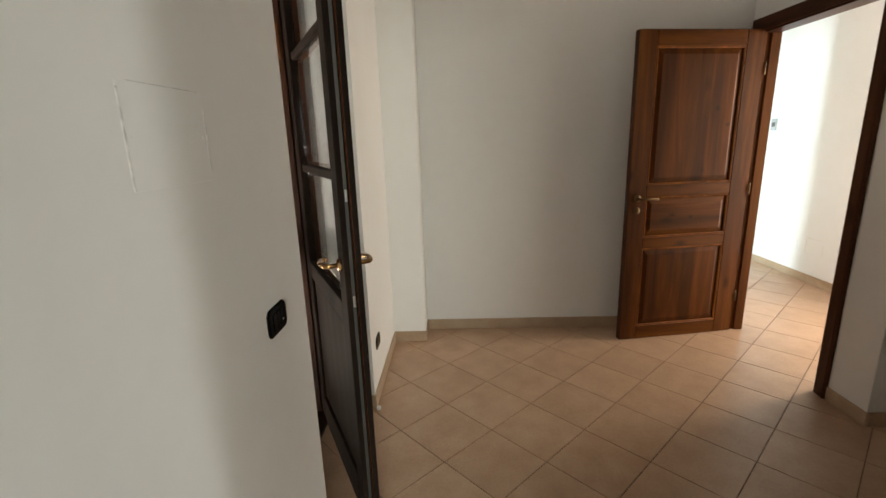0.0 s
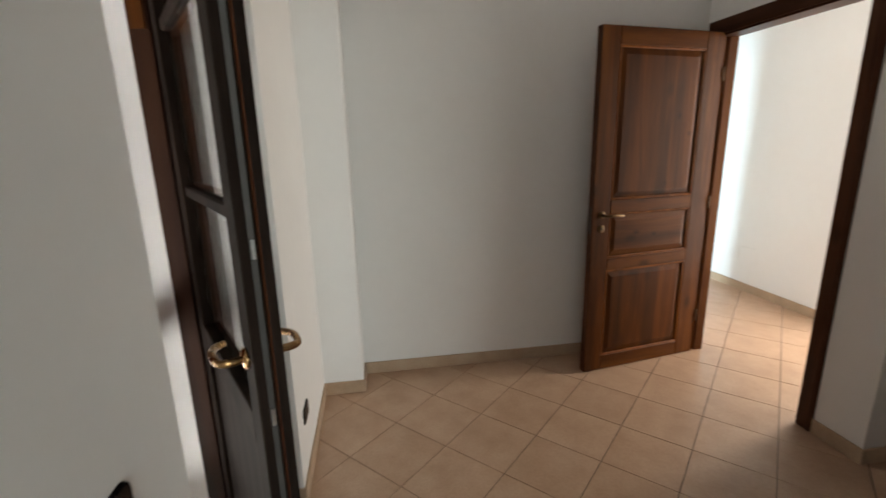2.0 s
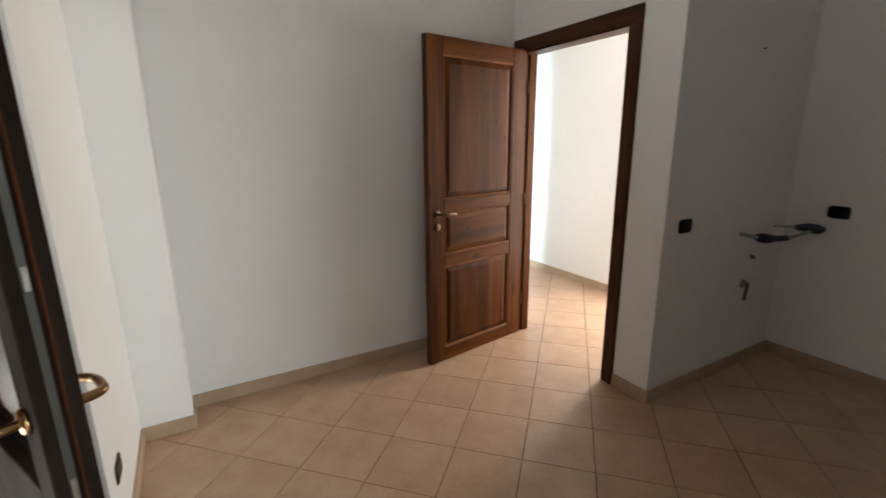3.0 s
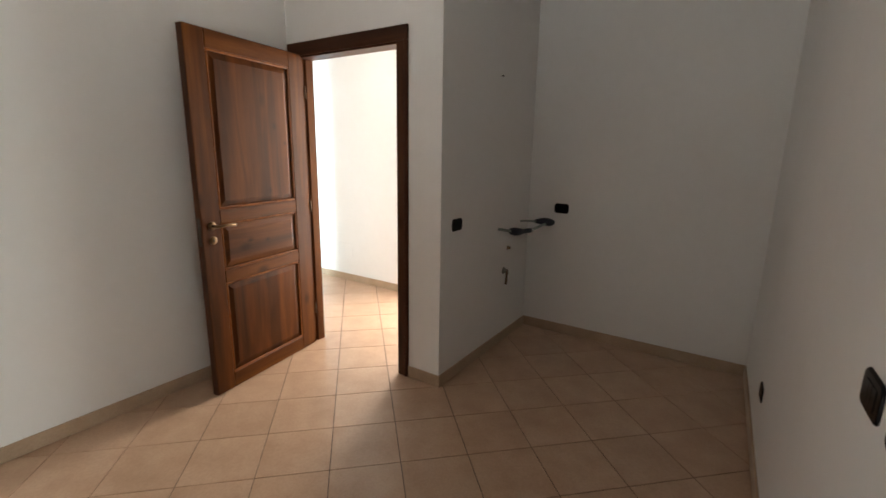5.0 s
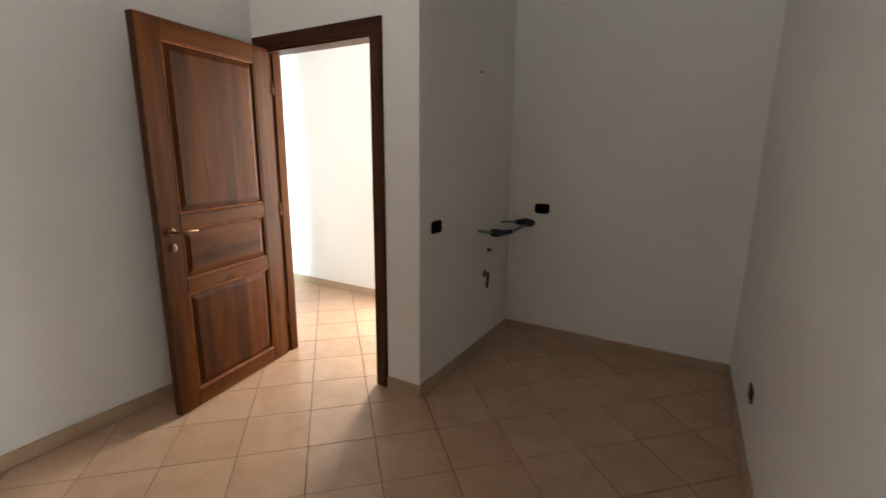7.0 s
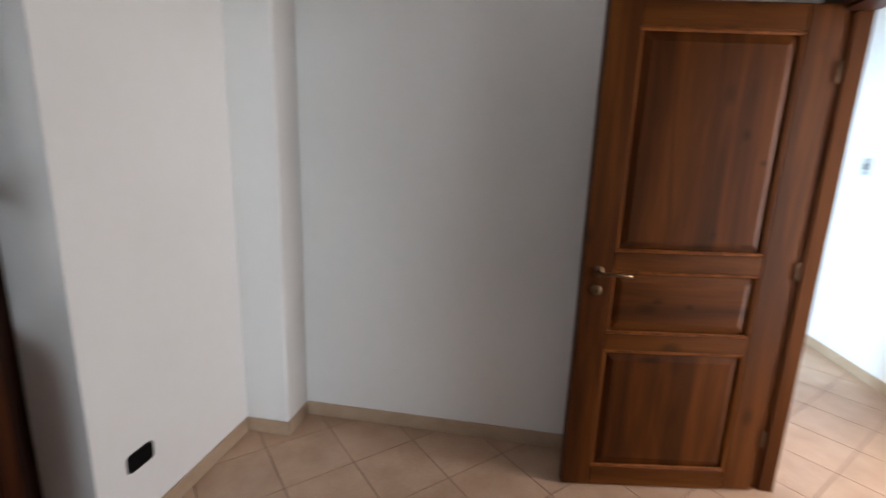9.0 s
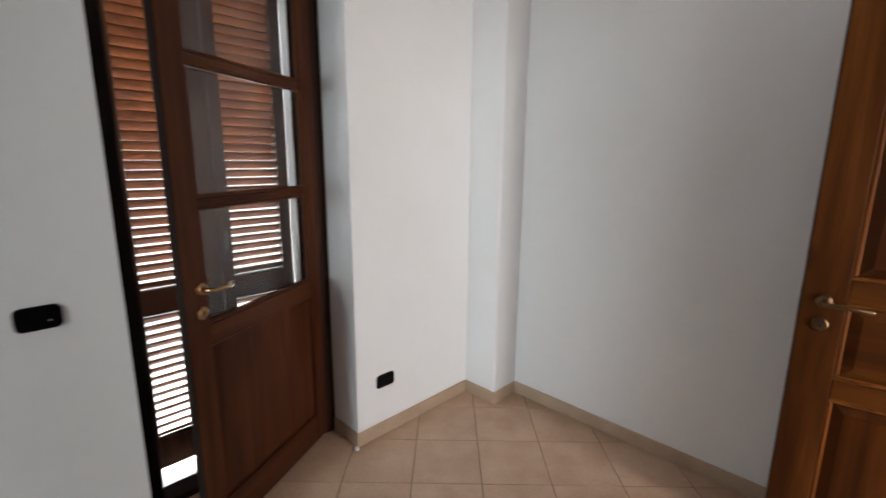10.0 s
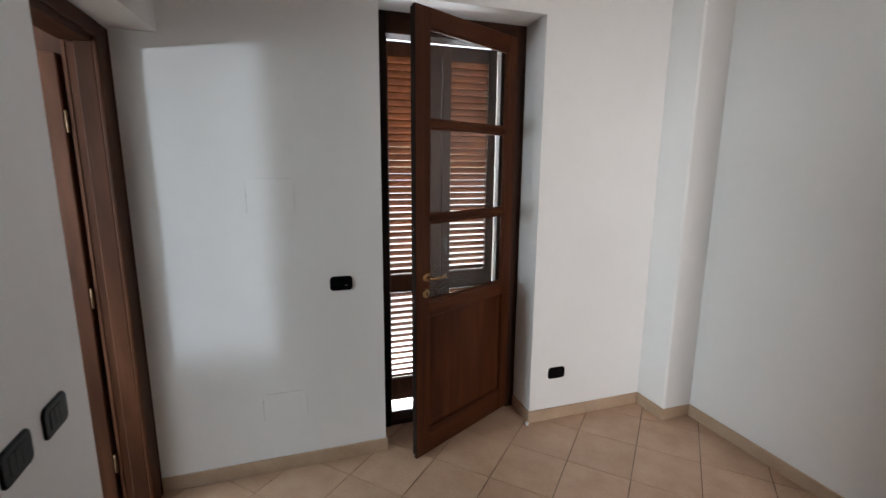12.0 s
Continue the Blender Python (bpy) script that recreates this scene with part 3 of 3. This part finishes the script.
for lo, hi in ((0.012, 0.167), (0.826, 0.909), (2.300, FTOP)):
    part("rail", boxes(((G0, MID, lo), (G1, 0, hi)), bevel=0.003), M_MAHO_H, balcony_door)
    part("outer_rail", boxes(((G0, -FT, lo), (G1, MID, hi)), bevel=0.003), M_OUTER, balcony_door, "weathered outer rail darkened for shade")
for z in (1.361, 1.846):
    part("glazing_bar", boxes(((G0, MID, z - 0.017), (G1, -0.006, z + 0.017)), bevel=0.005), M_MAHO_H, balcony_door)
    part("outer_glazing_bar", boxes(((G0, -FT + 0.010, z - 0.017), (G1, MID, z + 0.017)), bevel=0.005), M_OUTER, balcony_door, "weathered outer glazing bar darkened for shade")
for lo, hi in ((0.909, 1.344), (1.378, 1.829), (1.863, 2.300)):
    bead = bmesh.new()
    for p, q in (((G0, lo), (G1, lo + 0.012)), ((G0, hi - 0.012), (G1, hi)), ((G0, lo + 0.012), (G0 + 0.012, hi - 0.012)), ((G1 - 0.012, lo + 0.012), (G1, hi - 0.012))):
        box(bead, (p[0], -0.022, p[1]), (q[0], -0.008, q[1]), 0.003)
    part("glazing_bead", bead, M_MAHO, balcony_door)
    pane = part("pane", boxes(((G0 + 0.001, -0.032, lo + 0.001), (G1 - 0.001, -0.026, hi - 0.001))), M_GLASS, balcony_door, "clear glass pane")
    pane.visible_shadow = False
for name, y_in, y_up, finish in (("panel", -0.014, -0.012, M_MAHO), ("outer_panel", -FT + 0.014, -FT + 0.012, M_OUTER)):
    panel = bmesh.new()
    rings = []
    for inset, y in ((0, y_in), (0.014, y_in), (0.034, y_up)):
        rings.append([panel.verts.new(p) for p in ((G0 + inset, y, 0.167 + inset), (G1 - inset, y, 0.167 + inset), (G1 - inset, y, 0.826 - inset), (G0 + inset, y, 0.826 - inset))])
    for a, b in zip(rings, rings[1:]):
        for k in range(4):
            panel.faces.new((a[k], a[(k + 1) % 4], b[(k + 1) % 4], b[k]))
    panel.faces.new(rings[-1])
    part(name, panel, finish, balcony_door, "varnished lower wooden panel" if finish is M_MAHO else "weathered lower panel darkened for shade")
# thin dark strip puts the shade on the free edge into colour
part("edge", boxes(((FW - 0.001, MID + 0.001, 0.014), (FW + 0.0012, -0.001, FTOP - 0.002))), M_OUTER, balcony_door, "free edge strip darkened for shade")
lever(balcony_door, 0.756, 1.054, M_LEVER, 1.0, 0.0, -1.0, 0.02)
lever(balcony_door, 0.756, 1.054, M_LEVER, -1.0, -FT, -1.0, 0.02)
keyhole(balcony_door, 0.758, 0.966, M_LEVER)
part("seal", boxes(((FW - 0.0185, -0.038, 0.02), (FW - 0.0172, -0.027, 2.375))), M_LOCK, balcony_door, "grey metal lock strip in the edge")
for z in (0.93, 1.30):
    part("bolt", boxes(((FW - 0.0168, -0.036, z - 0.02), (FW - 0.012, -0.028, z + 0.02)), bevel=0.001), M_STEEL, balcony_door)
for z in (0.22, 1.2, 2.1):
    part("hinge", lathe(bmesh.new(), (0, 0, 1), (-0.010, -0.006, z - 0.045), [(0, 0.006), (0.003, 0.009), (0.087, 0.009), (0.09, 0.006)], 12), M_BRONZE, balcony_door, "", True)

# ---- shutters ----
SH_T = 0.040


def shutter(y0, y1, south_stile, north_stile):
    ob = thing("shutter", Matrix.Translation((-0.90, 0, 0)), "closed brown louvred wooden shutter outside the glass", "shutter", "pair of shutters")
    a, b = y0 + south_stile, y1 - north_stile
    for lo, hi in ((y0, a), (b, y1)):
        part("stile", boxes(((-SH_T / 2, lo, 0.035), (SH_T / 2, hi, 2.372)), bevel=0.003), M_SLATF, ob)
    for lo, hi in ((0.035, 0.187), (0.806, 0.925), (2.288, 2.372)):
        part("rail", boxes(((-SH_T / 2, a, lo), (SH_T / 2, b, hi)), bevel=0.003), M_SLATF, ob)
    reach_y = (b - a) / 2 + 0.001
    slat_mesh = mesh_of("slat", box(bmesh.new(), (-0.0304, -reach_y, -0.004), (0.0304, reach_y, 0.004), 0.0025), M_SLAT)
    for lo, hi in ((0.187, 0.806), (0.925, 2.288)):
        count = round((hi - lo) / 0.0415)
        for k in range(count):
            s = new("slat", slat_mesh)
            s.parent = ob
            tilt = 36.5 + random.uniform(-1.5, 1.5)
            s.matrix_local = Matrix.Translation((0, (a + b) / 2, lo + (k + 0.5) * (hi - lo) / count)) @ Matrix.Rotation(radians(-tilt), 4, "Y")
    return ob


M_SLATF = wood("dark_shutter_frame", *DARK, 0.5, knots=0.0, coat=0.1)
shutter(1.608, 1.984, 0.030, 0.085)
right_shutter = shutter(1.987, 2.363, 0.060, 0.060)
part("latch", boxes(((0.020, 2.006, 1.07), (0.030, 2.022, 1.16)), bevel=0.003), M_SEAL, right_shutter, "small dark metal shutter latch")


# ---- switches and sockets ----
def rounded_plate(bm, w, h, d0, d1, r, chamfer=0.003, steps=5):
    """A rounded rectangle in x and z, from y = d0 to d1, with a softened front edge."""
    def ring(inset, y):
        out = []
        for cx, cz, a0 in ((w / 2 - r, h / 2 - r, 0), (-w / 2 + r, h / 2 - r, 90), (-w / 2 + r, -h / 2 + r, 180), (w / 2 - r, -h / 2 + r, 270)):
            for k in range(steps + 1):
                a = radians(a0 + 90 * k / steps)
                out.append(bm.verts.new((cx + (r - inset) * math.cos(a), y, cz + (r - inset) * math.sin(a))))
        return out
    rings = [ring(0, d0), ring(0, d1 - chamfer), ring(chamfer * 0.4, d1 - chamfer * 0.3), ring(chamfer, d1)]
    n = len(rings[0])
    for a, b in zip(rings, rings[1:]):
        for k in range(n):
            bm.faces.new((a[k], a[(k + 1) % n], b[(k + 1) % n], b[k]))
    bm.faces.new(rings[0])
    bm.faces.new(rings[-1])
    return bm


def wall_plate(name, at, facing, keys, label, category, group="", width=0.118, height=0.078, led=False):
    """A black flush plate; facing: degrees to turn its front from +y."""
    ob = thing(name, Matrix.Translation(at) @ Matrix.Rotation(radians(facing), 4, "Z"), label, category, group)
    part("plate", rounded_plate(bmesh.new(), width, height, 0.0, 0.0065, 0.020, 0.005), M_BLACK, ob)
    step = 0.0695 / keys
    for k in range(keys):
        x = -0.03475 + (k + 0.5) * step
        key = part("key", rounded_plate(bmesh.new(), step - 0.0006, 0.046, 0.0064, 0.0078, 0.002, 0.0008, 2), M_BLACK2, ob)
        key.matrix_local = Matrix.Translation((x, 0, 0)) @ Matrix.Rotation(radians(random.uniform(-1, 1)), 4, "X")
    if led:
        part("light_window", boxes(((-0.028, 0.0077, -0.012), (-0.024, 0.0086, -0.008))), M_WHITE, ob, "tiny white marker")
    return ob


wall_plate("light_switch", (-0.405, 1.277, 1.023), -90, 3, "black light switch plate beside the balcony door", "light switch", led=True)
wall_plate("wall_socket", (-0.405, 2.622, 0.322), -90, 3, "black wall socket low beside the balcony door", "socket", width=0.122)
wall_plate("light_switch", (2.293, 2.210, 1.029), 180, 3, "black plate on the kitchen wall near the corner", "light switch")
wall_plate("wall_socket", (3.435, 1.934, 1.042), 90, 3, "black socket plate above the kitchen pipes", "socket")
for x in (1.047, 0.873, 0.698):
    wall_plate("wall_socket", (x, south_y(x), 1.035), math.degrees(math.atan(SLOPE)), 3, "black wall plate in a row of three", "socket", "row of plates", width=0.122, height=0.082)
wall_plate("wall_socket", (2.50, south_y(2.50), 0.335), math.degrees(math.atan(SLOPE)), 3, "black wall socket low in the kitchen corner", "socket")
therm = thing("thermostat", Matrix.Translation((3.50, 5.216, 1.515)) @ Matrix.Rotation(radians(90), 4, "Z"), "small grey control plate on the hall wall", "thermostat")
part("plate", rounded_plate(bmesh.new(), 0.085, 0.125, 0, 0.012, 0.010), M_GREY, therm)
part("display", rounded_plate(bmesh.new(), 0.05, 0.045, 0.012, 0.0135, 0.004, 0.001), M_SEAL, therm)


def junction_cover(at, facing, w, h, tilt):
    ob = thing("junction_cover", Matrix.Translation(at) @ Matrix.Rotation(radians(facing), 4, "Z") @ Matrix.Rotation(radians(tilt), 4, "Z"),
               "white painted junction box cover flush on the wall", "junction box", "junction covers")
    part("cover", rounded_plate(bmesh.new(), w, h, -0.003, 0.0014, 0.006, 0.0010, 3), M_WALL, ob)
    for sx in (-1, 1):
        part("screw", lathe(bmesh.new(), (0, 1, 0), (sx * (w / 2 - 0.012), 0.0013, 0), [(0, 0.003), (0.0006, 0.003)], 10), M_WHITE, ob)


    # thin grey strips along three sides of the cover
    for x, z, half_w, half_h in ((w / 2 - 0.001, -0.004, 0.0016, h / 2 - 0.006), (-w / 2 + 0.001, -0.010, 0.0008, h * 0.36), (0.0, h / 2, w / 2 - 0.014, 0.0008)):
        part("joint", boxes(((x - half_w, 0.0004, z - half_h), (x + half_w, 0.0022, z + half_h))), M_JOINT, ob, "thin grey joint round the cover")


junction_cover((-0.405, 0.954, 1.488), -90, 0.222, 0.164, -0.5)
junction_cover((-0.405, 0.966, 0.374), -90, 0.222, 0.150, -0.6)
for y in (4.430, 4.751, 5.058):
    junction_cover((3.50, y, 0.355), 90, 0.21, 0.15, 0.8)

stop = thing("door_stop", Matrix.Translation((-0.384, 2.412, 0)), "small white plastic door stop at the reveal corner", "door stop")
part("block", boxes(((-0.011, -0.009, 0), (0.011, 0.009, 0.020)), bevel=0.003), M_WHITE, stop)

# ---- kitchen pipes ----
pipes = thing("water_pipes", Matrix.Translation((0, 0, 0)), "two capped water pipes wrapped in black tape", "pipe")
a = curve_points([(2.880, 2.21, 0.918), (2.878, 2.165, 0.918), (2.885, 2.130, 0.915), (2.93, 2.105, 0.910), (2.98, 2.095, 0.905)], 6)
part("pipe", tube(bmesh.new(), a, 0.011), M_HOSE, pipes, "grey-green plastic pipe", True)
w1 = curve_points([(2.895, 2.122, 0.914), (2.93, 2.105, 0.907), (2.99, 2.090, 0.900), (3.05, 2.075, 0.897), (3.12, 2.060, 0.894)], 5)
part("wrap", tube(bmesh.new(), w1, [0.013 + 0.017 * math.sin(math.pi * min(1, (i + 2) / 16)) ** 0.8 if i < 14 else 0.018 for i in range(len(w1))], 14), M_WRAP, pipes, "black tape wrapping", True)
part("collar", tube(bmesh.new(), [(3.120, 2.060, 0.894), (3.140, 2.056, 0.896)], 0.016), M_GREY, pipes, "pale plastic collar", True)
b = curve_points([(3.138, 2.056, 0.896), (3.20, 2.047, 0.902), (3.28, 2.035, 0.912), (3.35, 2.025, 0.922)], 5)
part("hose", tube(bmesh.new(), b, 0.010), M_HOSE, pipes, "thin grey-green hose", True)
w2 = curve_points([(3.435, 1.995, 0.925), (3.40, 2.012, 0.926), (3.34, 2.045, 0.938), (3.27, 2.085, 0.944)], 5)
part("wrap", tube(bmesh.new(), w2, [0.014 + 0.018 * math.sin(math.pi * min(1, (i + 1) / 16)) for i in range(len(w2))], 14), M_WRAP, pipes, "black tape wrapping", True)
c = curve_points([(3.28, 2.080, 0.944), (3.22, 2.105, 0.950), (3.17, 2.125, 0.956), (3.12, 2.140, 0.958)], 5)
part("pipe", tube(bmesh.new(), c, 0.008), M_HOSE, pipes, "", True)
stub = thing("pipe_stub", Matrix.Translation((3.050, 2.21, 0.752)), "small capped pipe end in the wall", "pipe")
part("cap", lathe(bmesh.new(), (0, -1, 0), (0, 0, 0), [(0, 0.016), (0.004, 0.016), (0.006, 0.011), (0.022, 0.011), (0.024, 0.008)], 14), M_BRONZE, stub, "", True)
valve = thing("drain_valve", Matrix.Translation((2.995, 2.21, 0.580)), "small chrome valve with a hanging lever", "valve")
part("rose", lathe(bmesh.new(), (0, -1, 0), (0, 0, 0), [(0, 0.028), (0.004, 0.028), (0.008, 0.018), (0.035, 0.016), (0.037, 0.012)], 18), M_CHROME, valve, "", True)
part("spout", tube(bmesh.new(), curve_points([(0, -0.025, 0), (-0.018, -0.040, -0.004), (-0.030, -0.042, -0.03), (-0.038, -0.042, -0.095)], 5), 0.010), M_DARKMETAL, valve, "", True)
nail = thing("wall_nail", Matrix.Translation((2.831, 2.21, 1.98)), "small dark nail in the kitchen wall", "nail")
part("head", lathe(bmesh.new(), (0, -1, 0), (0, 0, 0), [(0, 0.003), (0.012, 0.003), (0.013, 0.006), (0.015, 0.005)], 10), M_HOLE, nail, "", True)

# ---- floor tiles ----
floor = structure("floor", boxes(((-0.755, -3.4, -0.20), (3.62, 6.40, -0.0035))), M_GROUT, "diagonal beige ceramic tile floor with dark joints", "floor")
PITCH, ANGLE, ORIGIN, JOINT = 0.3357, radians(44.23), Vector((2.1355, 2.190)), 0.0036
half = (PITCH - JOINT) / 2


def tile_mesh(clip=None):
    bm = bmesh.new()
    top, low = [], []
    for sx, sy in ((-1, -1), (1, -1), (1, 1), (-1, 1)):
        low.append(bm.verts.new((sx * half, sy * half, -0.0034)))
        top.append(bm.verts.new((sx * (half - 0.0006), sy * (half - 0.0006), 0.0)))
    for k in range(4):
        bm.faces.new((low[k], low[(k + 1) % 4], top[(k + 1) % 4], top[k]))
    bm.faces.new(top)
    for co, no in clip or ():
        bmesh.ops.bisect_plane(bm, geom=bm.verts[:] + bm.edges[:] + bm.faces[:], plane_co=co, plane_no=no, clear_outer=True)
    return bm


whole = mesh_of("tile", tile_mesh(), M_TILE)
turn = Matrix.Rotation(ANGLE, 4, "Z")
rooms = [(-0.645, 0.2, 2.23, 3.53), (2.0, 0.48, 3.45, 2.23), (2.0, 2.32, 3.52, 6.41), (-0.41, -1.5, 1.1, 0.2)]
reach = half * 1.42
for i in range(-32, 33):
    for j in range(-32, 33):
        c = ORIGIN + Matrix.Rotation(ANGLE, 2) @ (Vector((i + 0.5, j + 0.5)) * PITCH)
        near = [r for r in rooms if r[0] - reach < c.x < r[2] + reach and r[1] - reach < c.y < r[3] + reach]
        if not near:
            continue
        x0, y0, x1, y1 = min(r[0] for r in near), min(r[1] for r in near), max(r[2] for r in near), max(r[3] for r in near)
        m = Matrix.Translation((c.x, c.y, 0)) @ turn
        if x0 + reach < c.x < x1 - reach and y0 + reach < c.y < y1 - reach:
            me = whole
        else:
            inv = m.inverted()
            bm = tile_mesh([(inv @ Vector(p), inv.to_3x3() @ Vector(n)) for p, n in (((x0, 0, 0), (-1, 0, 0)), ((x1, 0, 0), (1, 0, 0)), ((0, y0, 0), (0, -1, 0)), ((0, y1, 0), (0, 1, 0)))])
            if len(bm.faces) < 2:
                bm.free()
                continue
            me = mesh_of("tile", bm, M_TILE)
        ob = new("tile", me)
        ob.parent = floor
        wob = noise.noise(Vector((c.x * 7, c.y * 7, 0))) * 0.0004
        ob.matrix_local = Matrix.Translation((0, 0, wob)) @ m
